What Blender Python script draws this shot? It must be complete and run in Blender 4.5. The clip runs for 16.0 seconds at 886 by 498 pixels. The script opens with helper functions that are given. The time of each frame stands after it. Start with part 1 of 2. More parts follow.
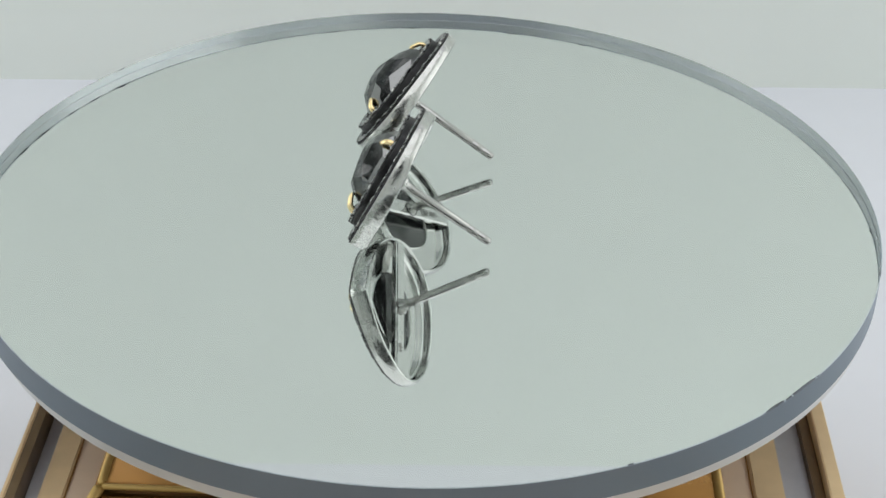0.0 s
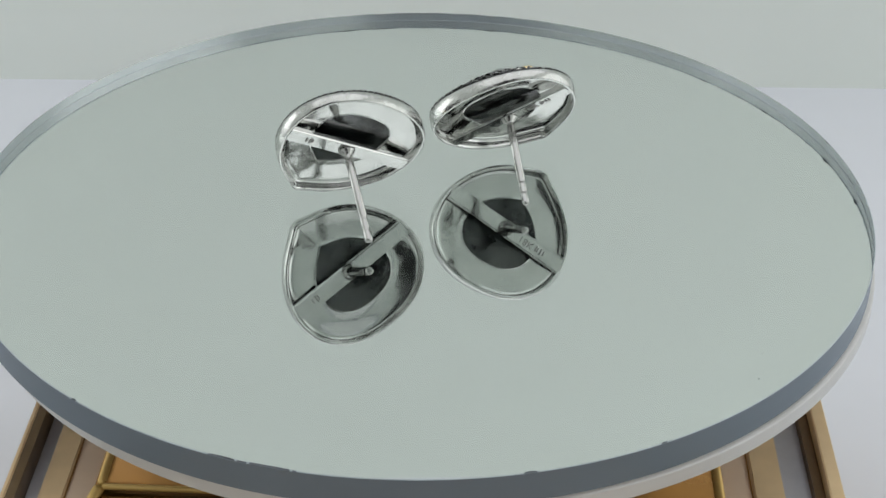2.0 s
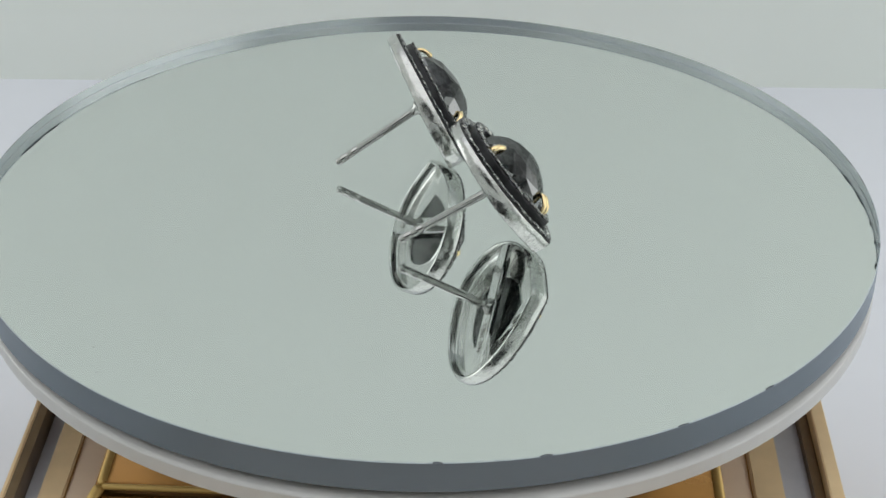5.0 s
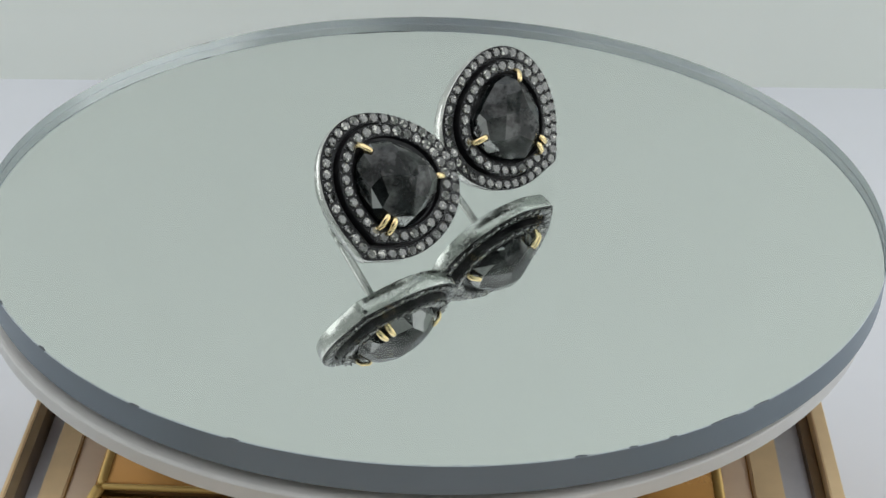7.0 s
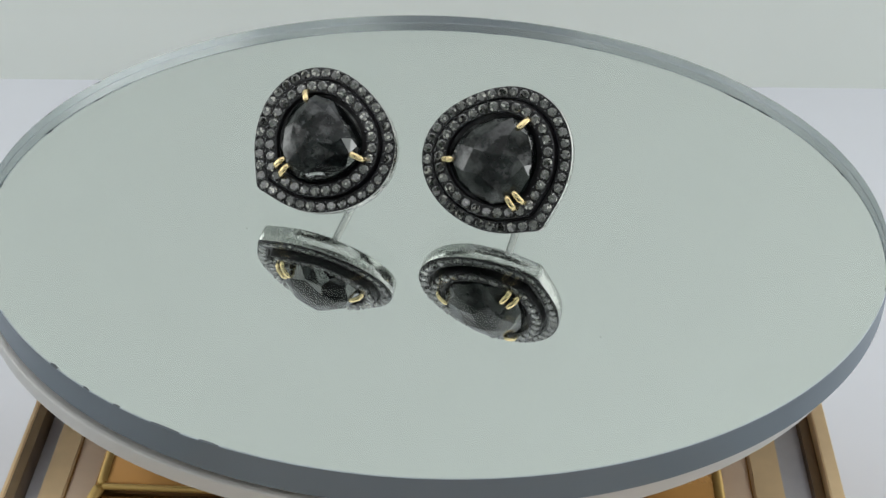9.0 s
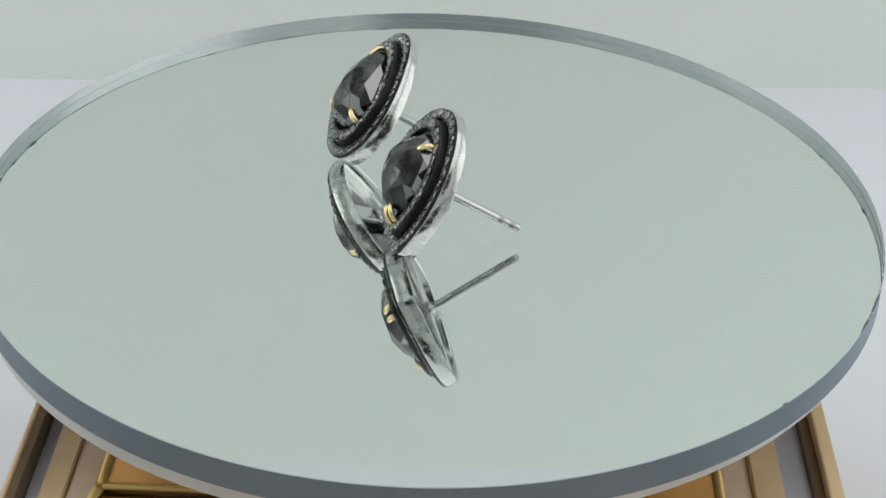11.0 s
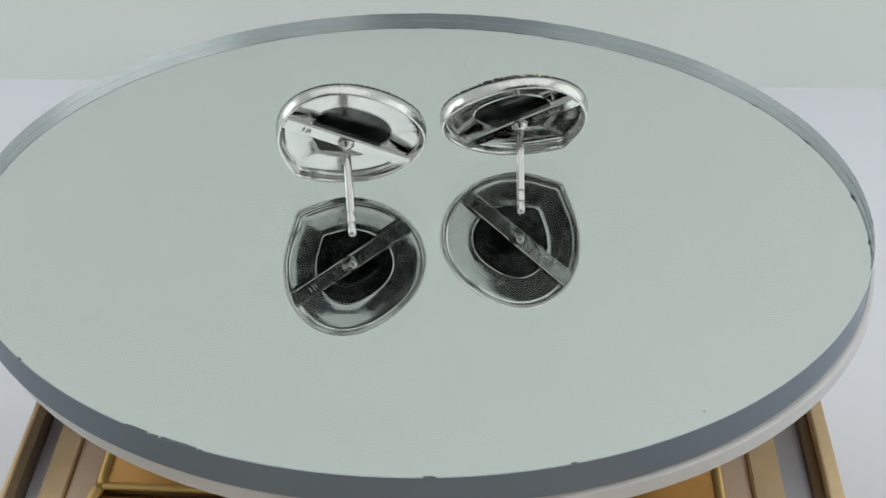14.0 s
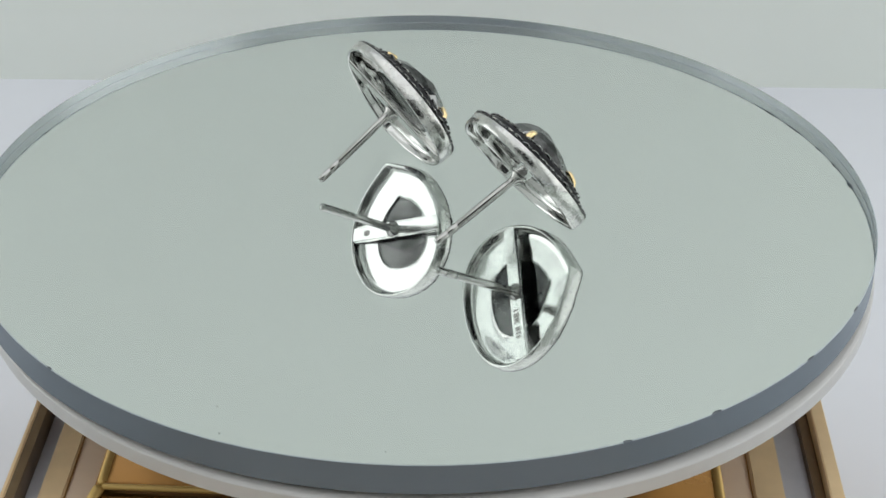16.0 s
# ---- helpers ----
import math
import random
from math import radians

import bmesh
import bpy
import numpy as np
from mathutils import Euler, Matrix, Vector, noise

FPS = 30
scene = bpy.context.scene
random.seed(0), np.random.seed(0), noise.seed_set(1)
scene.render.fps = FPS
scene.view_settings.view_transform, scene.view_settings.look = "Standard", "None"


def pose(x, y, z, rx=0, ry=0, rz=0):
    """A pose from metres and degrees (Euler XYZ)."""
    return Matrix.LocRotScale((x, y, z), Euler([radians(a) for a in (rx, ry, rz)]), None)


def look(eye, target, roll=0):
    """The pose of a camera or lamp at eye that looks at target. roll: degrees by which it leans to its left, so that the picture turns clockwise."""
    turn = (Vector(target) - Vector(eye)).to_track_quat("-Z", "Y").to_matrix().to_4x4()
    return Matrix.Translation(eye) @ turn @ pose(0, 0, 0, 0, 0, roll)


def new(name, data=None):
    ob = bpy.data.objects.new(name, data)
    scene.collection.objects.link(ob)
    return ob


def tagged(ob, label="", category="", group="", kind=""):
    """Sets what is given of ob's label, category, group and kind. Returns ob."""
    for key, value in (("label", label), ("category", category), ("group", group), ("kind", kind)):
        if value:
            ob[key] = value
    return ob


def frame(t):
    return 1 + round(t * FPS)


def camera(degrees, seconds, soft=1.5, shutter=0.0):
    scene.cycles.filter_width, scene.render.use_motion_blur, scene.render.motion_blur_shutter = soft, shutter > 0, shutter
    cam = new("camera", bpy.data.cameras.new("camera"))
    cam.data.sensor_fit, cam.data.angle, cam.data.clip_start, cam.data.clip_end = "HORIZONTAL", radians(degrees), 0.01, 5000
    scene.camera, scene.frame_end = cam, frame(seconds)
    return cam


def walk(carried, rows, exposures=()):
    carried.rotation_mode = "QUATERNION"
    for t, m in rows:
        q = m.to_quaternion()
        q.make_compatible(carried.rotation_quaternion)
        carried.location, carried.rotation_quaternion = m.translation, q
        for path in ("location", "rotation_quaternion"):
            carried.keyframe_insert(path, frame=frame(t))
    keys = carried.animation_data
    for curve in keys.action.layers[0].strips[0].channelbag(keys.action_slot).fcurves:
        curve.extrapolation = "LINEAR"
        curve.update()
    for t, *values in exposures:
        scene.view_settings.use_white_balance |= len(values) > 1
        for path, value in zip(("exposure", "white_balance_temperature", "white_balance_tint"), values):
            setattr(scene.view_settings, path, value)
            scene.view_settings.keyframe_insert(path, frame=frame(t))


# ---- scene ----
# ---------------------------------------------------------------- camera
MM = 0.001
EYE = (0.0, -0.17109, 0.09670)
cam = camera(28.39, 16.0, soft=1.5)
CAM_POSE = (Matrix.Translation(EYE) @ Matrix.Rotation(radians(-0.587), 4, "Z")
            @ Matrix.Rotation(radians(90 - 31.239), 4, "X") @ Matrix.Rotation(radians(1.151), 4, "Z"))
walk(cam, [(0.0, CAM_POSE), (16.0, CAM_POSE)], exposures=[(0.0, 0.42), (1.0, 0.215), (2.5, 0.225), (4.0, 0.29), (6.5, 0.265), (9.0, 0.295), (12.0, 0.34), (13.0, 0.285), (14.0, 0.285), (16.0, 0.31)])

# ---------------------------------------------------------------- light
world = bpy.data.worlds.new("dim_room")
world.use_nodes = True
world.node_tree.nodes["Background"].inputs[0].default_value = (0.5, 0.55, 0.62, 1)
world.node_tree.nodes["Background"].inputs[1].default_value = 0.02
scene.world = world


def softbox_lamp(name, eye, target, sx, sy, watts, colour):
    data = bpy.data.lights.new(name, "AREA")
    data.shape, data.size, data.size_y, data.energy, data.color = "RECTANGLE", sx, sy, watts, colour
    ob = new(name, data)
    ob.matrix_world = look(eye, target)
    return ob


softbox_lamp("side_lamp", (-0.245, 0.065, 0.028), (0, 0.05, 0.028), 0.19, 0.125, 0.092, (0.97, 0.99, 0.99))
softbox_lamp("side_lamp", (0.245, -0.008, 0.072), (0, -0.008, 0.072), 0.30, 0.215, 0.143, (0.97, 0.99, 0.99))
softbox_lamp("top_lamp", (0.0, -0.058, 0.297), (0, -0.0579, 0.0), 0.49, 0.41, 0.345, (0.99, 1.0, 0.98))

# ---------------------------------------------------------------- materials


def material(name, colour, rough=0.5, metal=0.0, ior=1.5, vary=0.0, scale=300.0, bump=0.0, bump_scale=800.0,
             rough_vary=0.0, per_object=0.0):
    """Principled surface with two scales of mottling, a fine relief and an optional difference from piece to piece."""
    m = bpy.data.materials.new(name)
    m.use_nodes = True
    nt = m.node_tree
    b = nt.nodes["Principled BSDF"]
    b.inputs["Base Color"].default_value = (*colour, 1)
    b.inputs["Roughness"].default_value = rough
    b.inputs["Metallic"].default_value = metal
    b.inputs["IOR"].default_value = ior
    co = nt.nodes.new("ShaderNodeTexCoord")

    def noise_tex(sc, detail=4.0):
        n = nt.nodes.new("ShaderNodeTexNoise")
        n.inputs["Scale"].default_value, n.inputs["Detail"].default_value = sc, detail
        nt.links.new(co.outputs["Object"], n.inputs["Vector"])
        return n

    if vary or per_object:
        big, small = noise_tex(scale), noise_tex(scale * 6.3)
        mixn = nt.nodes.new("ShaderNodeMath")
        mixn.operation = "MULTIPLY_ADD"
        nt.links.new(small.outputs[0], mixn.inputs[0])
        mixn.inputs[1].default_value = 0.4
        nt.links.new(big.outputs[0], mixn.inputs[2])
        rng = nt.nodes.new("ShaderNodeMapRange")
        nt.links.new(mixn.outputs[0], rng.inputs["Value"])
        rng.inputs["From Min"].default_value, rng.inputs["From Max"].default_value = 0.45, 0.95
        rng.inputs["To Min"].default_value, rng.inputs["To Max"].default_value = 1 - vary, 1 + vary
        last = rng.outputs[0]
        if per_object:
            info = nt.nodes.new("ShaderNodeObjectInfo")
            r2 = nt.nodes.new("ShaderNodeMapRange")
            nt.links.new(info.outputs["Random"], r2.inputs["Value"])
            r2.inputs["To Min"].default_value, r2.inputs["To Max"].default_value = 1 - per_object, 1 + per_object
            mul = nt.nodes.new("ShaderNodeMath")
            mul.operation = "MULTIPLY"
            nt.links.new(last, mul.inputs[0])
            nt.links.new(r2.outputs[0], mul.inputs[1])
            last = mul.outputs[0]
        tint = nt.nodes.new("ShaderNodeVectorMath")
        tint.operation = "SCALE"
        tint.inputs[0].default_value = colour
        nt.links.new(last, tint.inputs["Scale"])
        nt.links.new(tint.outputs[0], b.inputs["Base Color"])
    if rough_vary:
        rn = noise_tex(scale * 2.1)
        rr = nt.nodes.new("ShaderNodeMapRange")
        nt.links.new(rn.outputs[0], rr.inputs["Value"])
        rr.inputs["From Min"].default_value, rr.inputs["From Max"].default_value = 0.3, 0.7
        rr.inputs["To Min"].default_value, rr.inputs["To Max"].default_value = max(0, rough - rough_vary), rough + rough_vary
        nt.links.new(rr.outputs[0], b.inputs["Roughness"])
    if bump:
        bn = noise_tex(bump_scale, 3.0)
        bp = nt.nodes.new("ShaderNodeBump")
        bp.inputs["Strength"].default_value, bp.inputs["Distance"].default_value = bump, 0.0001
        nt.links.new(bn.outputs[0], bp.inputs["Height"])
        nt.links.new(bp.outputs[0], b.inputs["Normal"])
    return m


def glass_material(name, colour, rough=0.0, ior=1.5):
    m = bpy.data.materials.new(name)
    m.use_nodes = True
    nt = m.node_tree
    nt.nodes.remove(nt.nodes["Principled BSDF"])
    g = nt.nodes.new("ShaderNodeBsdfGlass")
    g.inputs["Color"].default_value = (*colour, 1)
    g.inputs["Roughness"].default_value, g.inputs["IOR"].default_value = rough, ior
    nt.links.new(g.outputs[0], nt.nodes["Material Output"].inputs["Surface"])
    return m


WALL = material("pale_paper", (0.829, 0.857, 0.828), 0.9, vary=0.02, scale=9)
BACKDROP = material("pale_green_paper", (0.814, 0.856, 0.822), 0.9, vary=0.02, scale=9)
FLOOR = material("white_card", (0.775, 0.785, 0.845), 0.8, vary=0.02, scale=14)
CEILING = material("diffusion_cloth", (0.85, 0.86, 0.90), 0.9, vary=0.02, scale=14)
DARK = material("black_cloth", (0.012, 0.012, 0.013), 0.9, vary=0.2, scale=60)
GLASS = glass_material("clear_glass", (0.985, 0.995, 0.99), 0.0, 1.5)
# the coated face reflects less than bare glass
_nt = GLASS.node_tree
_refr, _mix = _nt.nodes.new("ShaderNodeBsdfRefraction"), _nt.nodes.new("ShaderNodeMixShader")
_refr.inputs["Color"].default_value = (0.985, 0.995, 0.99, 1)
_refr.inputs["Roughness"].default_value, _refr.inputs["IOR"].default_value = 0.0, 1.5
_mix.inputs[0].default_value = 0.65
_nt.links.new(_nt.nodes["Glass BSDF"].outputs[0], _mix.inputs[1])
_nt.links.new(_refr.outputs[0], _mix.inputs[2])
_nt.links.new(_mix.outputs[0], _nt.nodes["Material Output"].inputs["Surface"])
EDGE = glass_material("ground_glass_edge", (0.97, 0.98, 0.985), 0.2, 1.5)
_nt = EDGE.node_tree
_frost, _mix = _nt.nodes.new("ShaderNodeBsdfDiffuse"), _nt.nodes.new("ShaderNodeMixShader")
_frost.inputs[0].default_value = (0.33, 0.395, 0.475, 1)
_mix.inputs[0].default_value = 0.5
_nt.links.new(_nt.nodes["Glass BSDF"].outputs[0], _mix.inputs[1])
_nt.links.new(_frost.outputs[0], _mix.inputs[2])
_nt.links.new(_mix.outputs[0], _nt.nodes["Material Output"].inputs["Surface"])
SILVERING = material("mirror_silvering", (0.806, 0.826, 0.816), 0.0, 1.0)
SEAMED = material("seamed_glass_edge", (0.44, 0.50, 0.54), 0.45, vary=0.15, scale=500)
CHIPPED = material("chipped_glass_edge", (0.09, 0.105, 0.12), 0.3, vary=0.4, scale=700, bump=0.3, bump_scale=1500)
DUST = material("grey_dust", (0.30, 0.31, 0.30), 0.9, vary=0.2, scale=900)
BACKING = material("grey_backing_paint", (0.30, 0.31, 0.33), 0.6, vary=0.1, scale=80)
PLASTIC = material("white_plastic", (0.64, 0.63, 0.625), 0.35, vary=0.04, scale=60)
SILVER = material("polished_white_gold", (0.71, 0.71, 0.695), 0.11, 1.0, vary=0.07, rough_vary=0.06, scale=420, bump=0.45, bump_scale=250)
RIM_METAL = material("hand_filed_white_gold", (0.61, 0.61, 0.59), 0.22, 1.0, vary=0.14, rough_vary=0.10, scale=700, bump=0.6, bump_scale=900)
POST_METAL = material("drawn_white_gold", (0.52, 0.515, 0.50), 0.17, 1.0, rough_vary=0.06, scale=700, bump=0.1, bump_scale=1500)
STAMP = material("stamped_groove", (0.40, 0.39, 0.38), 0.4, 1.0, vary=0.2, scale=900)
BLACKENED = material("black_rhodium", (0.028, 0.028, 0.030), 0.38, 0.6, vary=0.35, scale=900, bump=0.3, bump_scale=2500)
BEAD = material("worn_black_rhodium", (0.13, 0.13, 0.135), 0.22, 0.85, vary=0.3, scale=900)
DIAMOND = material("grey_diamond", (0.082, 0.083, 0.078), 0.05, 0.0, 2.3, per_object=0.5)
# glints of the facets under the table, painted as light and dark grey splinters, some greenish, some violet
_nt = DIAMOND.node_tree
_co, _info, _shift = _nt.nodes.new("ShaderNodeTexCoord"), _nt.nodes.new("ShaderNodeObjectInfo"), _nt.nodes.new("ShaderNodeVectorMath")
_shift.operation = "MULTIPLY_ADD"
_shift.inputs[1].default_value = (1, 1, 1)
_nt.links.new(_co.outputs["Object"], _shift.inputs[0])
_nt.links.new(_info.outputs["Random"], _shift.inputs[2])
_cell, _ramp, _mulc = _nt.nodes.new("ShaderNodeTexVoronoi"), _nt.nodes.new("ShaderNodeValToRGB"), _nt.nodes.new("ShaderNodeVectorMath")
_cell.inputs["Scale"].default_value = 3600
_nt.links.new(_shift.outputs[0], _cell.inputs["Vector"])
_sep = _nt.nodes.new("ShaderNodeSeparateColor")
_nt.links.new(_cell.outputs["Color"], _sep.inputs[0])
_nt.links.new(_sep.outputs[0], _ramp.inputs[0])
_ramp.color_ramp.interpolation = "CONSTANT"
_ramp.color_ramp.elements[0].color = (0.30, 0.30, 0.30, 1)
_ramp.color_ramp.elements[1].position, _ramp.color_ramp.elements[1].color = 0.90, (6.0, 5.9, 5.7, 1)
for _p, _c in ((0.25, (0.52, 0.62, 0.54)), (0.45, (1.05, 1.03, 1.1)), (0.70, (1.6, 1.62, 1.55))):
    _ramp.color_ramp.elements.new(_p).color = (*_c, 1)
_mulc.operation = "MULTIPLY"
_b = _nt.nodes["Principled BSDF"]
_b.inputs["Specular IOR Level"].default_value = 0.5
_nt.links.new(_b.inputs["Base Color"].links[0].from_socket, _mulc.inputs[0])
_nt.links.new(_ramp.outputs[0], _mulc.inputs[1])
_nt.links.new(_mulc.outputs[0], _b.inputs["Base Color"])
CLEAN_STONE = material("clean_black_diamond", (0.008, 0.0095, 0.010), 0.05, 0.0, 2.3, vary=0.6, scale=500)
STONE = material("black_diamond", (0.009, 0.0115, 0.0115), 0.11, 0.0, 1.95, vary=1.0, scale=520, rough_vary=0.05, bump=0.12, bump_scale=420)
CLEAN_STONE.node_tree.nodes["Principled BSDF"].inputs["Specular IOR Level"].default_value = 1.0
# cloudy inclusions dull the gloss of the black stone in patches
_nt = STONE.node_tree
_cloud, _rng = _nt.nodes.new("ShaderNodeTexNoise"), _nt.nodes.new("ShaderNodeMapRange")
_co = _nt.nodes.new("ShaderNodeTexCoord")
_cloud.inputs["Scale"].default_value, _cloud.inputs["Detail"].default_value, _cloud.inputs["Roughness"].default_value = 290, 7, 0.68
_rng.inputs["From Min"].default_value, _rng.inputs["From Max"].default_value = 0.42, 0.58
_rng.inputs["To Min"].default_value, _rng.inputs["To Max"].default_value = 0.10, 0.44
_nt.links.new(_co.outputs["Object"], _cloud.inputs["Vector"])
_nt.links.new(_cloud.outputs[0], _rng.inputs["Value"])
_nt.links.new(_rng.outputs[0], _nt.nodes["Principled BSDF"].inputs["Specular IOR Level"])
GOLD = material("yellow_gold", (0.95, 0.76, 0.42), 0.22, 1.0, rough_vary=0.05, scale=800)
BASE_GOLD = material("brushed_gold", (0.84, 0.62, 0.36), 0.46, 0.25, vary=0.12, scale=60, rough_vary=0.08)
BASE_BROWN = material("polished_bronze", (0.40, 0.20, 0.045), 0.30, 0.8, vary=0.15, scale=50, rough_vary=0.08)
INNER_SIDE = material("dark_brown_metal", (0.19, 0.12, 0.055), 0.35, 0.3, vary=0.25, scale=70, rough_vary=0.08)
BLOCK_GOLD = material("brown_lacquered_metal", (0.21, 0.10, 0.022), 0.32, 0.85, vary=0.12, scale=50, rough_vary=0.06)
HIGHLIGHT_GOLD = material("edge_highlight_gold", (0.66, 0.45, 0.16), 0.45, 0.65, vary=0.15, scale=90)
BASE_TAN = material("tan_lacquer", (0.84, 0.64, 0.48), 0.45, vary=0.06, scale=70)
BASE_GREY = material("grey_felt", (0.56, 0.56, 0.61), 0.7, vary=0.08, scale=120)

# ---------------------------------------------------------------- mesh helpers


def part(name, bm, mat, parent=None, label="", smooth=False, matrix=None):
    me = bpy.data.meshes.new(name)
    bmesh.ops.recalc_face_normals(bm, faces=bm.faces)
    bm.to_mesh(me)
    bm.free()
    for m in (mat if isinstance(mat, (list, tuple)) else [mat]):
        me.materials.append(m)
    if smooth:
        for p in me.polygons:
            p.use_smooth = True
    ob = new(name, me)
    if parent is not None:
        ob.parent = parent
    if matrix is not None:
        ob.matrix_local = matrix
    if label:
        ob["label"] = label
    return ob


def empty(name, m=None):
    ob = new(name)
    ob.empty_display_size = 0.01
    if m is not None:
        ob.matrix_world = m
    return ob


def loft(rings, closed_profile=False, cap_first=False, cap_last=False):
    """A surface through closed rings of equally many points."""
    bm = bmesh.new()
    vs = [[bm.verts.new(p) for p in ring] for ring in rings]
    n = len(rings[0])
    pairs = list(zip(vs, vs[1:] + vs[:1])) if closed_profile else list(zip(vs, vs[1:]))
    for a, b in pairs:
        for i in range(n):
            bm.faces.new((a[i], a[(i + 1) % n], b[(i + 1) % n], b[i]))
    if cap_first:
        bm.faces.new(vs[0])
    if cap_last:
        bm.faces.new(vs[-1])
    return bm


def circle(r, z, n, cx=0.0, cy=0.0):
    return [(cx + r * math.cos(2 * math.pi * i / n), cy + r * math.sin(2 * math.pi * i / n), z) for i in range(n)]


def lathe(profile, n=48, **kw):
    return loft([circle(r, z, n) for r, z in profile], **kw)


def box(x0, x1, y0, y1, z0, z1, bevel=0.0, segments=2):
    bm = bmesh.new()
    bmesh.ops.create_cube(bm, size=1.0)
    for v in bm.verts:
        v.co = Vector(((x0 + x1) / 2 + v.co.x * (x1 - x0), (y0 + y1) / 2 + v.co.y * (y1 - y0), (z0 + z1) / 2 + v.co.z * (z1 - z0)))
    if bevel:
        bmesh.ops.bevel(bm, geom=list(bm.edges), offset=bevel, segments=segments, affect="EDGES")
    return bm


# ---------------------------------------------------------------- the light tent
X0, X1, Y0, Y1, Z0, Z1 = -0.25, 0.25, -0.27, 0.153, -0.060, 0.30
tagged(part("floor", box(X0 - .01, X1 + .01, Y0 - .01, Y1 + .01, Z0 - .004, Z0), FLOOR),
       "white card sheet lying under the turntable", "floor", kind="structure")
tagged(part("wall_back", box(X0 - .004, X1 + .004, 0, .004, Z0 - .003, 0.163), BACKDROP, matrix=pose(0, 0.1523, 0, 0, 0, 0.57)),
       "pale greenish-white paper backdrop behind the turntable", "wall", kind="structure")
tagged(part("wall_back_upper", box(X0 - .004, X1 + .004, 0, .004, 0.163, Z1 + .002), CEILING, matrix=pose(0, 0.1523, 0, 0, 0, 0.57)),
       "bluish-white cloth above the paper backdrop", "wall", kind="structure")
tagged(part("wall_left", box(X0 - .004, X0, Y0, Y1, Z0 - .003, Z1), WALL),
       "pale white cloth side of the photo tent", "wall", kind="structure")
tagged(part("wall_right", box(X1, X1 + .004, Y0, Y1, Z0 - .003, Z1), WALL),
       "pale white cloth side of the photo tent", "wall", kind="structure")
tagged(part("ceiling", box(X0 - .004, X1 + .004, Y0, Y1 + .004, Z1 + .0005, Z1 + .004), CEILING),
       "white diffusion cloth closing the photo tent", "ceiling", kind="structure")
tagged(part("wall_front", box(X0, X1, Y0 - .004, Y0, Z0 - .003, Z1), WALL),
       "pale white cloth front of the photo tent", "wall", kind="structure")


def black_card(x0, x1, z0, z1, y):
    """A card added behind the camera for its dark reflection, seen only in the polished metal."""
    return tagged(part("black_card", box(x0, x1, y - .0015, y, z0, z1, 0.0004), DARK),
                  "added matte black card, standing for the dark camera side in reflections", "card", "black cards behind the camera")


black_card(-0.085, 0.085, 0.05, 0.185, Y0 + 0.004)
# added to extend the dark reflection upwards and to the left
black_card(-0.20, 0.060, 0.125, 0.255, Y0 + 0.008)

# ---------------------------------------------------------------- the turntable's motion
OMEGA = 2 * math.pi / 11.665
TILT_X, TILT_Y = 0.7817, 0.0472
DISC_OFF = (-0.26 * MM, -0.917 * MM)
DISC_R, DISC_T = 50 * MM, 3.25 * MM


def spin(t):
    return Matrix.Rotation(-OMEGA * t, 4, "Z")


def disc_pose(t):
    return spin(t) @ Matrix.Rotation(radians(TILT_Y), 4, "Y") @ Matrix.Rotation(radians(TILT_X), 4, "X")


# ---------------------------------------------------------------- mirror disc and platter


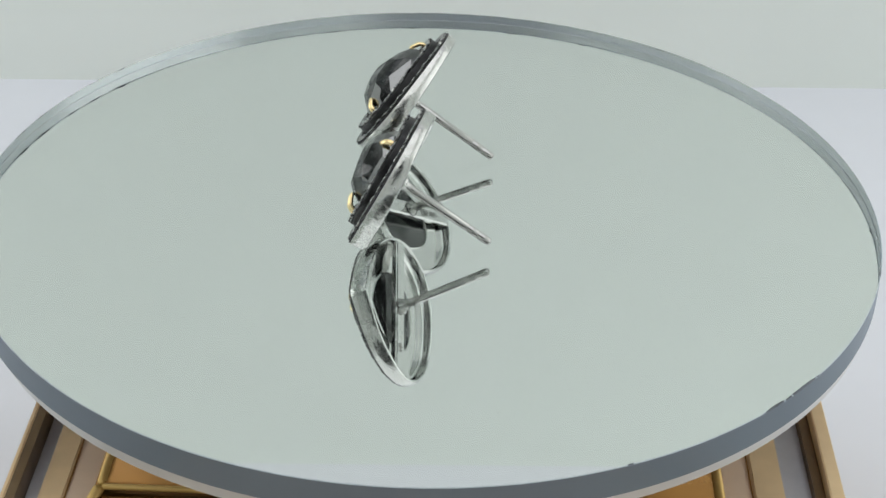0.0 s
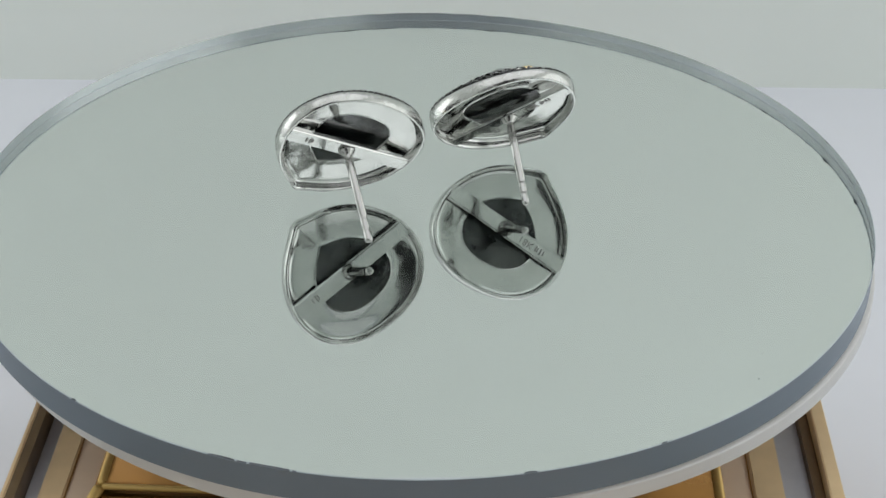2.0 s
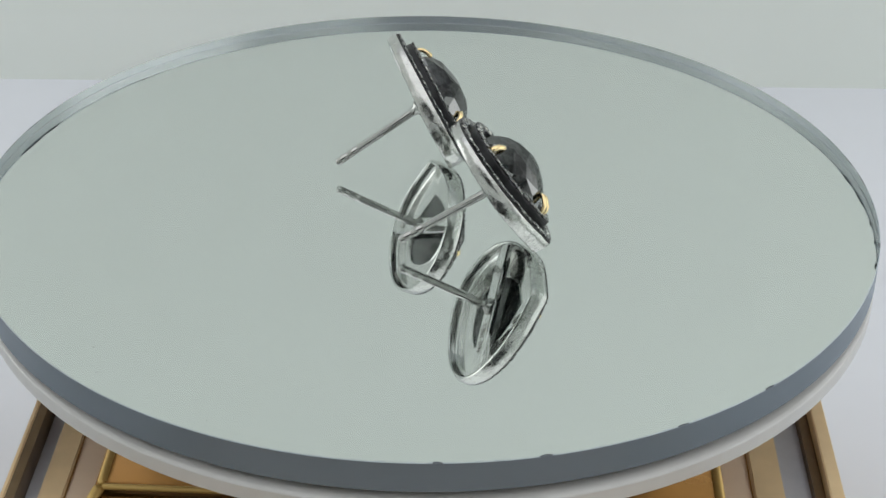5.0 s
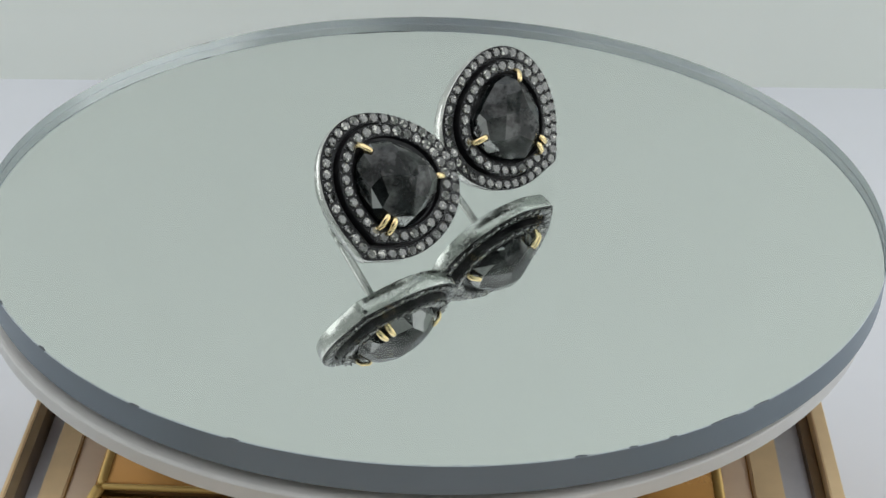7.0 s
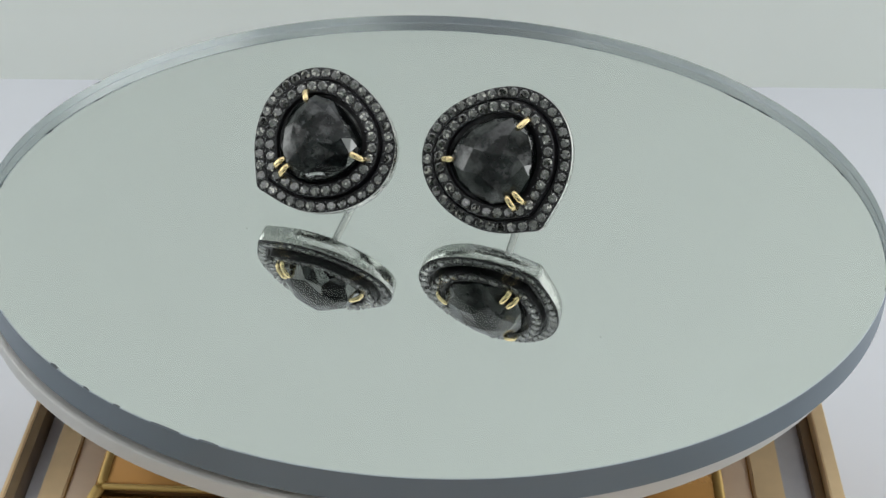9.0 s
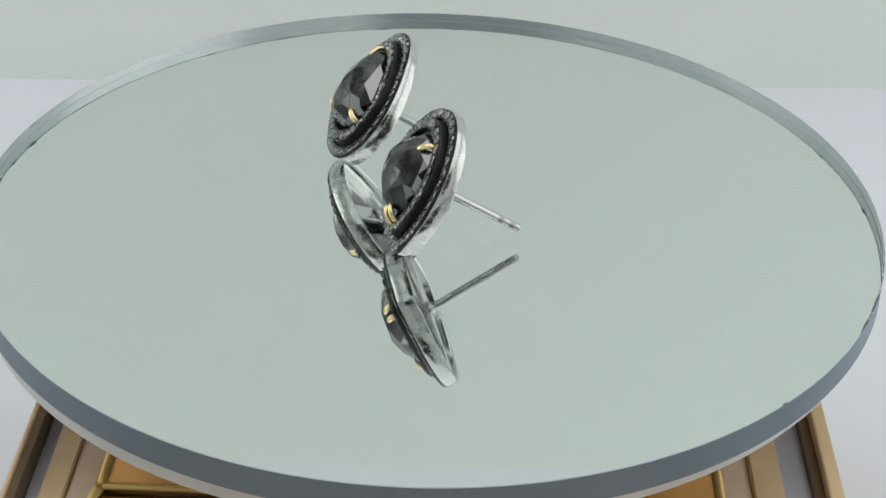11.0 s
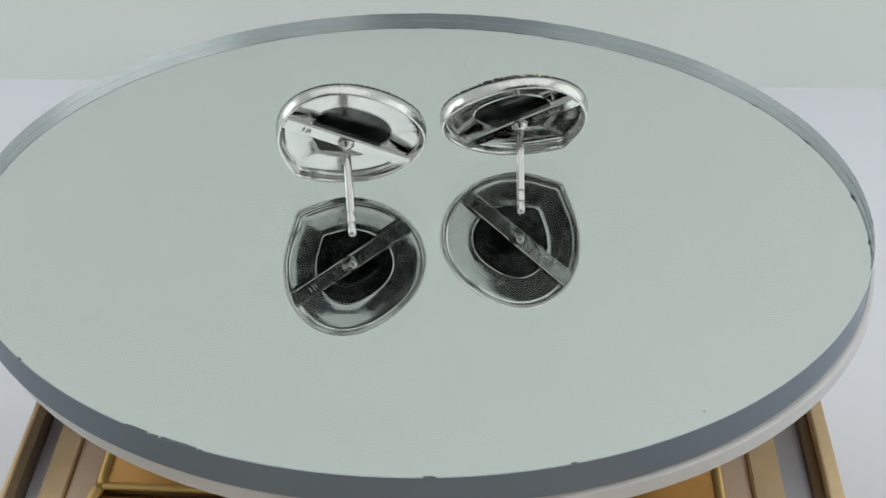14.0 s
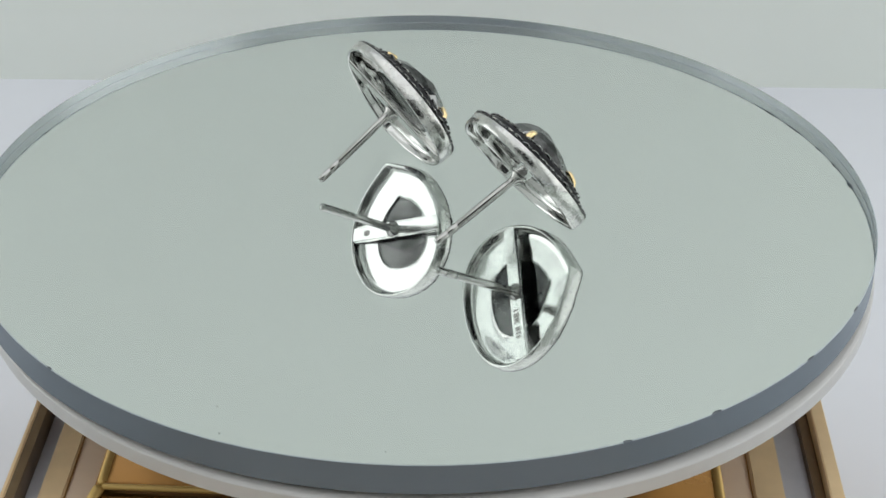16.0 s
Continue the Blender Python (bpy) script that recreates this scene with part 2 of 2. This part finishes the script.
def mirror_disc():
    n = 1080
    ox, oy = DISC_OFF
    c = 0.07 * MM
    rng = random.Random(5)
    # angle, half width in degrees, depth: the larger flakes broken from the upper edge, then fine nicks
    chips = [(311.8, 2.2, 0.26), (316.6, 3.6, 0.34), (141.3, 1.0, 0.42), (147.0, 0.8, 0.25), (151.9, 0.7, 0.22), (158.5, 2.2, 0.2), (163.6, 1.6, 0.26),
             (343.6, 0.9, 0.3), (358.7, 0.7, 0.22), (292.1, 0.6, 0.22), (77.0, 0.9, 0.36), (92.7, 1.0, 0.2), (105.0, 0.9, 0.22), (65.7, 0.8, 0.3)]
    chips = [(a, w, 0.65 * d * MM) for a, w, d in chips]
    chips += [(rng.uniform(60, 170), rng.uniform(0.12, 0.5), rng.uniform(0.05, 0.14) * MM) for _ in range(34)]
    chips += [(rng.uniform(0, 360), rng.uniform(0.12, 0.5), rng.uniform(0.04, 0.12) * MM) for _ in range(40)]

    def ring(r, z, chipped=0.0):
        out = []
        for i in range(n):
            a = 2 * math.pi * i / n
            d = 0.0
            if chipped:
                for ca, w, depth in chips:
                    da = (math.degrees(a) - ca + 180) % 360 - 180
                    if abs(da) < w:
                        d = max(d, depth * (1 - (da / w) ** 2) * rng.uniform(0.7, 1.0))
            out.append((ox + (r - d * chipped) * math.cos(a), oy + (r - d * chipped) * math.sin(a), z))
        return out

    rings = [ring(DISC_R - c, 0.0, 1.0), ring(DISC_R, -c), ring(DISC_R, -DISC_T + 0.06 * MM), ring(DISC_R - 0.06 * MM, -DISC_T)]
    bm = loft(rings, cap_first=True, cap_last=True)
    for f in bm.faces:
        z = f.calc_center_median().z
        if len(f.verts) > 4:
            f.material_index = 0 if z > -MM else 2
        else:
            f.material_index = 1
            if z > -0.5 * c - 1e-6:
                a = f.calc_center_median()
                ang = math.degrees(math.atan2(a.y - oy, a.x - ox))
                f.material_index = 3 if any(w > 0.55 and abs((ang - ca + 180) % 360 - 180) < w * rng.uniform(0.55, 0.9) for ca, w, depth in chips) else 4
    ob = part("mirror_disc", bm, [GLASS, EDGE, SILVERING, CHIPPED, SEAMED])
    specks = bmesh.new()
    for _ in range(26):
        r, a = DISC_R * math.sqrt(rng.uniform(0.1, 0.92)), rng.uniform(0, 6.28)
        size = rng.choice((0.05, 0.07, 0.09, 0.14)) * MM
        m = Matrix.Translation((r * math.cos(a), r * math.sin(a), 0.012 * MM)) @ Matrix.Rotation(rng.uniform(0, 6), 4, "Z") @ Matrix.Diagonal((1, rng.uniform(0.3, 1), 0.12, 1))
        bmesh.ops.create_icosphere(specks, subdivisions=1, radius=size, matrix=m)
    ob.visible_shadow = False
    part("dust", specks, DUST, ob, "specks of dust")["kind"] = "stuff"
    part("backing_paint", loft([circle(DISC_R - 0.5 * MM, -DISC_T - 0.02 * MM, 128, ox, oy), circle(DISC_R - 0.5 * MM, -DISC_T - 0.12 * MM, 128, ox, oy)],
                               cap_first=True, cap_last=True), BACKING, ob, "grey paint on the mirror's back")
    return tagged(ob, "round thick glass mirror with slightly chipped rim, on a turntable", "mirror")


disc = mirror_disc()
PLATTER_TILT = Matrix.Rotation(radians(-0.26), 4, "Y")
# it runs a little out of true
PLATTER_WOBBLE = Matrix.Rotation(radians(0.36), 4, Vector((math.cos(radians(328.6)), math.sin(radians(328.6)), 0)))
platter = tagged(part("turntable_platter", lathe([(0.047, -6.15 * MM), (0.0492, -6.05 * MM), (0.0496, -5.8 * MM), (0.0496, -4.30 * MM),
                 (0.0495, -4.18 * MM), (0.0492, -4.09 * MM), (0.0486, -4.06 * MM), (0.0470, -4.05 * MM)], 128, cap_first=True, cap_last=True), PLASTIC, smooth=False),
                 "white plastic turntable platter under the glass mirror", "turntable")
part("hub", lathe([(0.0085, -9.5 * MM), (0.009, -9.2 * MM), (0.009, -6.3 * MM), (0.0075, -6.16 * MM)], 48, cap_first=True, cap_last=True), PLASTIC, platter)
part("rubber_pad", lathe([(0.012, -4.06 * MM), (0.0125, -3.98 * MM), (0.0125, -3.75 * MM), (0.012, -3.66 * MM)], 48, cap_first=True, cap_last=True), DARK, platter, "black rubber pad")

# ---------------------------------------------------------------- gilded stand


def gilded_stand():
    stand = empty("gilded_stand", pose(0.3 * MM, -25 * MM, 0, 0, 0, -2.0))
    tagged(stand, "gilt metal turntable stand with stepped rails and tan lacquer top", "stand")
    y0, y1 = -60 * MM, 62 * MM
    part("body", box(-43 * MM, 43 * MM, y0, y1, -60 * MM, -22.2 * MM, 0.6 * MM), BASE_BROWN, stand)
    part("top_plate", box(-38.2 * MM, 36.3 * MM, y0 + MM, y1 - MM, -22 * MM, -17.8 * MM, 0.1 * MM), BASE_TAN, stand, "tan lacquered top plate")
    for side, rail, inner_side, bar, seam in ((-1, (41.95, 42.45), 40.95, (36.6, 39.2), 36.4), (1, (41.15, 42.6), 40.05, (33.8, 36.95), 33.5)):
        def strip(name, a, b, z0, z1, mat, bevel, label=""):
            lo, hi = sorted((side * a * MM, side * b * MM))
            return part(name, box(lo, hi, y0, y1, z0 * MM, z1 * MM, bevel * MM), mat, stand, label)
        strip("rail", rail[0], rail[1], -22.2, -16, BASE_GOLD, 0.12, "gilt outer rail with a dark polished inner side")
        # the rail's inner side, a strip in a darker brown than its top
        strip("rail_lining", inner_side, rail[0] - 0.02, -22.1, -16.1 if side < 0 else -17.6, INNER_SIDE, 0.05, "dark brown inner side of the outer rail")
        strip("channel", bar[1] + 0.05, inner_side - 0.03, -22.15, -18.7, BASE_GREY, 0.05, "grey felt channel")
        strip("gold_bar", bar[0], bar[1], -18.4, -17.45, BASE_GOLD, 0.15, "brushed gold bar")
        strip("seam", seam + 0.06, seam + 0.18, -17.9, -17.6, BASE_BROWN, 0.02, "dark seam")
    # the raised block under the platter
    zt, zb = -16.3 * MM, -20.5 * MM
    back = 50 * MM
    rings = [[(-34.0 * MM, -11.4 * MM, zb), (30.8 * MM, -11.4 * MM, zb), (30.8 * MM, back, zb), (-34.0 * MM, back, zb)],
             [(-33.6 * MM, -8.4 * MM, zt), (30.4 * MM, -8.4 * MM, zt), (30.4 * MM, back, zt), (-33.6 * MM, back, zt)]]
    bm = loft(rings, cap_first=True, cap_last=True)
    bmesh.ops.bevel(bm, geom=list(bm.edges), offset=1.0 * MM, segments=5, affect="EDGES")
    block = part("centre_block", bm, BLOCK_GOLD, stand, "polished bronze-gold raised block", smooth=True)
    # added rods in bright gold paint the highlights along the block's edges
    def edge(a, b, r):
        a, b = Vector(a) * MM, Vector(b) * MM
        m = Matrix.Translation(a) @ Vector((0, 0, 1)).rotation_difference(b - a).to_matrix().to_4x4()
        h = (b - a).length
        part("block_trim", lathe([(r * 0.6 * MM, 0), (r * MM, r * 0.5 * MM), (r * MM, h - r * 0.5 * MM), (r * 0.6 * MM, h)], 16, cap_first=True, cap_last=True),
             HIGHLIGHT_GOLD, block, "painted highlight on the block's edge, a bright gold rod", smooth=True, matrix=m)
    edge((-32.7, -7.9, -16.6), (30.4, -7.9, -16.6), 0.34)
    edge((-32.9, -7.9, -16.55), (-35.5, -11.0, -20.3), 0.6)
    edge((30.4, -7.9, -16.55), (32.0, -11.0, -20.3), 0.6)
    edge((-32.75, -7.6, -16.75), (-32.75, 45, -16.75), 0.62)
    edge((29.95, -7.6, -16.75), (29.95, 45, -16.75), 0.62)
    part("spindle", lathe([(0.006, -16.4 * MM), (0.006, -9.45 * MM)], 32, cap_first=True, cap_last=True), SILVERING, stand,
         matrix=Matrix.Translation((0, 25 * MM, 0)))
    return stand


gilded_stand()

# ---------------------------------------------------------------- earrings


def outline(theta):
    """The rounded three-cornered heart's radius in mm, its sharp corner at -46 degrees."""
    c, s = math.cos, math.sin
    r = 8.12 + 0.24 * c(theta) - 0.105 * s(theta) + 0.205 * c(2 * theta) + 0.287 * s(2 * theta) - 0.253 * c(3 * theta) - 0.043 * s(3 * theta)
    d = (math.degrees(theta) + 46 + 180) % 360 - 180
    return r + 1.25 * math.exp(-math.sqrt(d * d + 9) / 9)


def stone_outline(theta):
    c, s = math.cos, math.sin
    return 4.58 + 0.396 * c(theta) - 0.105 * s(theta) + 0.03 * c(2 * theta) + 0.194 * s(2 * theta) - 0.318 * c(3 * theta) - 0.08 * s(3 * theta)


CENTRE = (-0.62, 0.45)


def earring(side, bar_angle, post_lean, seed):
    """side 1: corner to the right seen from the front; -1: its mirror image. Origin at the foot of the post, z towards the front."""
    rng = random.Random(seed)
    n = 144
    thing = empty("stud_earring")

    def place(r, theta, z):
        return Vector((side * (CENTRE[0] + r * math.cos(theta)) * MM, (CENTRE[1] + r * math.sin(theta)) * MM, z * MM))

    def bow(y):
        """The back edge curves towards the front at the top, and a little away from it at the foot."""
        return 0.0095 * y * y if y > 0 else -0.004 * y * y

    def ring(inset, z, soft=0.0, count=n, bowed=0.0):
        out = []
        for i in range(count):
            th = 2 * math.pi * i / count
            r = outline(th)
            r = r * (1 - soft) + 8.3 * soft
            r *= 1 - inset / 8.3
            out.append(place(r, th, z + bowed * bow(CENTRE[1] + r * math.sin(th))))
        return out

    # polished shell: outer wall, rolled back rim, hollow back with a window to the stone
    wall = [(0.14, 1.78), (0.02, 1.70), (0.02, 0.9), (0.10, 0.25), (0.20, 0.02)]
    bowl = [(0.20, 0.02), (0.34, -0.05), (0.48, 0.02), (0.56, 0.20), (0.60, 0.70), (0.66, 0.94), (0.80, 1.08), (1.10, 1.16), (1.6, 1.23), (2.2, 1.30), (2.9, 1.36),
            (3.72, 1.43), (3.80, 1.42), (3.86, 1.36), (3.90, 1.35), (3.93, 1.39), (3.94, 1.95)]
    part("outer_wall", loft([ring(i, z, min(0.10, i * 0.03), n, max(0.0, 1 - z / 1.7)) for i, z in wall]), RIM_METAL, thing, "hand-filed white gold side wall", smooth=True)
    part("shell", loft([ring(i, z, min(0.10, i * 0.03) if i < 2 else 0.06 - 0.155 * (i - 2), n,
                            0.96 - 0.21 * max(0.0, i - 0.6)) for i, z in bowl]), SILVER, thing, "polished white gold shell with hollow back", smooth=True)

    # blackened front: two stepped rims with a groove between, and the seat round the stone
    front = [(0.10, 1.70), (0.05, 1.76), (0.05, 1.84), (0.12, 1.90), (1.36, 2.06), (1.44, 1.98), (1.48, 1.6), (1.66, 1.6), (1.70, 2.70), (1.78, 2.80),
             (2.98, 2.96), (3.10, 2.90), (3.22, 2.30), (4.4, 2.05)]
    rim_part = part("pave_rim", loft([ring(i, z, min(0.3, i * 0.05)) for i, z in front]), BLACKENED, thing, "blackened stepped metal rim", smooth=False)
    part("stone_seat", loft([ring(3.6, 1.62, 0.1, 48), ring(3.6, 2.2, 0.1, 48)], cap_first=True, cap_last=True), STONE, thing, "dark back of the stone in its window")

    # small grey stones in two rows
    def gem_mesh():
        bm = bmesh.new()
        k = 8
        def rim(r, z, off):
            return [bm.verts.new((r * MM * math.cos(2 * math.pi * (i + off) / k), r * MM * math.sin(2 * math.pi * (i + off) / k), z * MM)) for i in range(k)]
        lower, mid, top = rim(0.57, 0.0, 0), rim(0.51, 0.13, 0.5), rim(0.40, 0.18, 0)
        keel = bm.verts.new((0.03 * MM, 0.02 * MM, 0.175 * MM))
        for i in range(k):
            j = (i + 1) % k
            bm.faces.new((lower[i], lower[j], mid[i]))
            bm.faces.new((mid[i], lower[j], mid[j]))
            bm.faces.new((mid[i], mid[j], top[j]))
            bm.faces.new((top[i], mid[i], top[j]))
            bm.faces.new((top[i], top[j], keel))
        me = bpy.data.meshes.new("diamond")
        bm.normal_update()
        bm.to_mesh(me)
        bm.free()
        me.materials.append(DIAMOND)
        return me

    gem = gem_mesh()
    beads = bmesh.new()

    def gem_row(inset, z, count, soft, half):
        pts = ring(inset, z, soft, 720)
        lens = [0.0]
        for a, b in zip(pts, pts[1:] + pts[:1]):
            lens.append(lens[-1] + (b - a).length)

        def along(d):
            d %= lens[-1]
            i = max(0, min(719, int(np.searchsorted(lens, d)) - 1))
            f = (d - lens[i]) / (lens[i + 1] - lens[i])
            return pts[i].lerp(pts[(i + 1) % 720], f)

        step = lens[-1] / count
        mid = sum(pts, Vector()) / 720
        for i in range(count):
            p = along((i + 0.5) * step)
            ob = new("diamond", gem)
            ob.parent = rim_part
            outward = Vector((p.x - mid.x, p.y - mid.y, 0)).normalized()
            tilt = Matrix.Rotation(radians(-7 + rng.uniform(-9, 9)), 4, Vector((0, 0, 1)).cross(outward))
            ob.matrix_local = (Matrix.Translation(p + Vector((0, 0, rng.uniform(-.03, .03) * MM))) @ tilt
                               @ Matrix.Rotation(rng.uniform(0, 6.28), 4, "Z") @ Matrix.Rotation(radians(rng.uniform(-9, 9)), 4, "X"))
            q = along(i * step)
            out = Vector((q.x - mid.x, q.y - mid.y, 0)).normalized()
            for s in (-1, 1):
                m = Matrix.Translation(q + out * s * half * MM + Vector((0, 0, 0.06 * MM)))
                bmesh.ops.create_icosphere(beads, subdivisions=1, radius=0.145 * MM, matrix=m)

    gem_row(0.72, 1.96, 39, 0.02, 0.47)
    gem_row(2.36, 2.88, 30, 0.07, 0.56)
    part("bead_prong", beads, BEAD, rim_part, "tiny blackened bead prongs", smooth=True)["kind"] = "stuff"

    # rose-cut stone
    cx, cy = side * -0.80 * MM, 0.32 * MM

    def stone_pt(th, k, z):
        r = stone_outline(th) * k
        return Vector((cx + side * r * math.cos(th) * MM, cy + r * math.sin(th) * MM, z * MM))

    bm = bmesh.new()
    levels = [(20, 1.0, 2.35, 0.0), (20, 1.02, 2.75, 0.0), (17, 0.955, 3.35, 0.2), (13, 0.85, 4.10, 0.1), (9, 0.66, 4.78, 0.3), (6, 0.42, 5.2, 0.4), (2, 0.15, 5.45, 0.2)]
    for k, sc, z, off in levels:
        for i in range(k):
            th = 2 * math.pi * (i + off + (rng.uniform(-.25, .25) if z > 3 else 0)) / k
            bm.verts.new(stone_pt(th, sc * (1 + (rng.uniform(-.05, .05) if z > 3 else 0)), z + (rng.uniform(-.12, .12) if z > 3 else 0)))
    bmesh.ops.convex_hull(bm, input=bm.verts)
    bmesh.ops.delete(bm, geom=[v for v in bm.verts if not v.link_faces], context="VERTS")
    bmesh.ops.dissolve_limit(bm, angle_limit=radians(7), verts=bm.verts, edges=bm.edges)
    bm.normal_update()
    for f in bm.faces:
        f.material_index = 1 if f.normal.z < 0.72 and rng.random() < 0.5 else 0
    part("centre_stone", bm, [STONE, CLEAN_STONE], thing, "faceted black rose-cut stone")

    # gold claws: single, single, and a pair by the corner
    def claw(x, y, width=0.34, length=0.62):
        px, py = side * x * MM, y * MM
        inward = Vector((cx - px, cy - py, 0)).normalized()
        rings = []
        for k, (d, z, w) in enumerate([(-0.75, 2.5, 0.9), (-0.68, 3.25, 1.0), (-0.45, 3.62, 1.0), (0.0, 3.85, 1.05), (0.40, 4.02, 1.0), (length, 4.03, 0.75), (length + .12, 3.95, 0.3)]):
            rr = []
            sidev = Vector((-inward.y, inward.x, 0))
            slope = Vector((0, 0, 1)) if k > 2 else (Vector((0, 0, 1)) * (k / 3) - inward * (1 - k / 3)).normalized()
            for j in range(10):
                a = 2 * math.pi * j / 10
                rr.append(Vector((px, py, z * MM)) + inward * d * MM + (sidev * math.cos(a) + slope * math.sin(a) * 0.8) * width * w * MM)
            rings.append(rr)
        part("claw", loft(rings, cap_first=True, cap_last=True), GOLD, thing, "yellow gold claw", smooth=True)

    claw(-5.35, -0.6)
    claw(2.1, 4.62)
    for s in (-1, 1):
        claw(2.75 + 0.37 * s, -3.45 + 0.37 * s, width=0.34, length=0.8)

    # flat bar across the back and the post
    ang = radians(bar_angle)
    dx, dy = math.cos(ang), math.sin(ang)

    def reach(sign):
        d = 0.0
        while d < 12:
            x, y = side * sign * d * dx - CENTRE[0], sign * d * dy - CENTRE[1]
            if math.hypot(x, y) > outline(math.atan2(y, x)) - 0.35:
                break
            d += 0.05
        return d * MM

    bar_m = Matrix.Rotation(radians(1.6), 4, "X") @ Matrix.Rotation(ang, 4, "Z")
    lo, hi = -reach(-1), reach(1)
    bar = part("back_bar", box(lo, hi, -0.95 * MM, 0.95 * MM, 0.08 * MM, 0.85 * MM, 0.2 * MM, 3), SILVER, thing, "flat white gold bar stamped with marks", matrix=bar_m)
    font = bpy.data.curves.new("stamp", "FONT")
    font.body, font.size, font.extrude, font.align_x, font.align_y = "18K", 1.2 * MM, 0.02 * MM, "CENTER", "CENTER"
    tmp = bpy.data.objects.new("stamp", font)
    scene.collection.objects.link(tmp)
    me = bpy.data.meshes.new_from_object(tmp.evaluated_get(bpy.context.evaluated_depsgraph_get()))
    bpy.data.objects.remove(tmp)
    me.materials.clear()
    me.materials.append(STAMP)
    stamp = new("stamp", me)
    stamp.parent = bar
    stamp["label"] = "stamped fineness mark"
    # it reads along the bar from behind
    way = -1 if side == 1 else 1
    tx = Vector((dx, dy, 0)) * way
    tz = Vector((0, 0, -1))
    ty = tz.cross(tx)
    turn = Matrix((tx, ty, tz)).transposed().to_4x4()
    stamp.matrix_local = bar_m.inverted() @ Matrix.Translation(tx * 2.9 * MM + Vector((0, 0, 0.075 * MM))) @ turn
    for d, h in ((4.3, 0.7), (4.55, 0.55), (4.95, 0.75), (5.35, 0.6), (-4.6, 0.5), (-4.9, 0.75), (-5.35, 0.55)):
        part("stamp_stroke", box((d - .08) * MM, (d + .08) * MM, -h / 2 * MM, h / 2 * MM, -0.09 * MM, -0.05 * MM), STAMP, bar, matrix=bar_m.inverted() @ turn)

    L = 11.4
    prof = [(0.95, 0.02), (0.92, -0.18), (0.60, -0.42), (0.47, -0.75), (0.45, -1.2), (0.45, -L + 3.1), (0.37, -L + 2.95), (0.45, -L + 2.8),
            (0.45, -L + 1.75), (0.36, -L + 1.6), (0.45, -L + 1.45), (0.45, -L + 0.3), (0.38, -L + 0.1), (0.2, -L)]
    lean = Vector(post_lean).normalized()
    post_m = Vector((0, 0, -1)).rotation_difference(lean).to_matrix().to_4x4()
    part("post", lathe([(r * MM, z * MM) for r, z in prof], 20, cap_first=True, cap_last=True), POST_METAL, thing, "straight grooved earring post", smooth=True, matrix=post_m)
    return thing


def axes(origin, normal):
    n = Vector(normal).normalized()
    x = Vector((0, 0, 1)).cross(n).normalized()
    y = n.cross(x)
    m = Matrix((x, y, n)).transposed().to_4x4()
    return Matrix.Translation(Vector(origin) * MM) @ m


EAR_1 = axes((-2.78, -8.64, 6.42), (-0.874, 0.203, 0.441))
EAR_2 = axes((-1.98, 11.44, 5.92), (-0.779, 0.206, 0.592))
TIP_1 = EAR_1.inverted() @ (Vector((6.82, -10.67, 0.30)) * MM)
TIP_2 = EAR_2.inverted() @ (Vector((7.42, 8.32, 0.28)) * MM)
ear_1 = tagged(earring(1, 31, TIP_1 / MM, 3), "heart-shaped black stone stud earring with diamond rims, lying on mirror", "earring", "pair of stud earrings")
ear_2 = tagged(earring(-1, 139, TIP_2 / MM, 8), "heart-shaped black stone stud earring with diamond rims, lying on mirror", "earring", "pair of stud earrings")


# ---------------------------------------------------------------- motion


def motions():
    times = [i * 0.25 for i in range(65)]
    walk(disc, [(t, disc_pose(t)) for t in times])
    walk(platter, [(t, PLATTER_TILT @ spin(t) @ PLATTER_WOBBLE) for t in times])
    walk(ear_1, [(t, disc_pose(t) @ EAR_1) for t in times])
    walk(ear_2, [(t, disc_pose(t) @ EAR_2) for t in times])


motions()
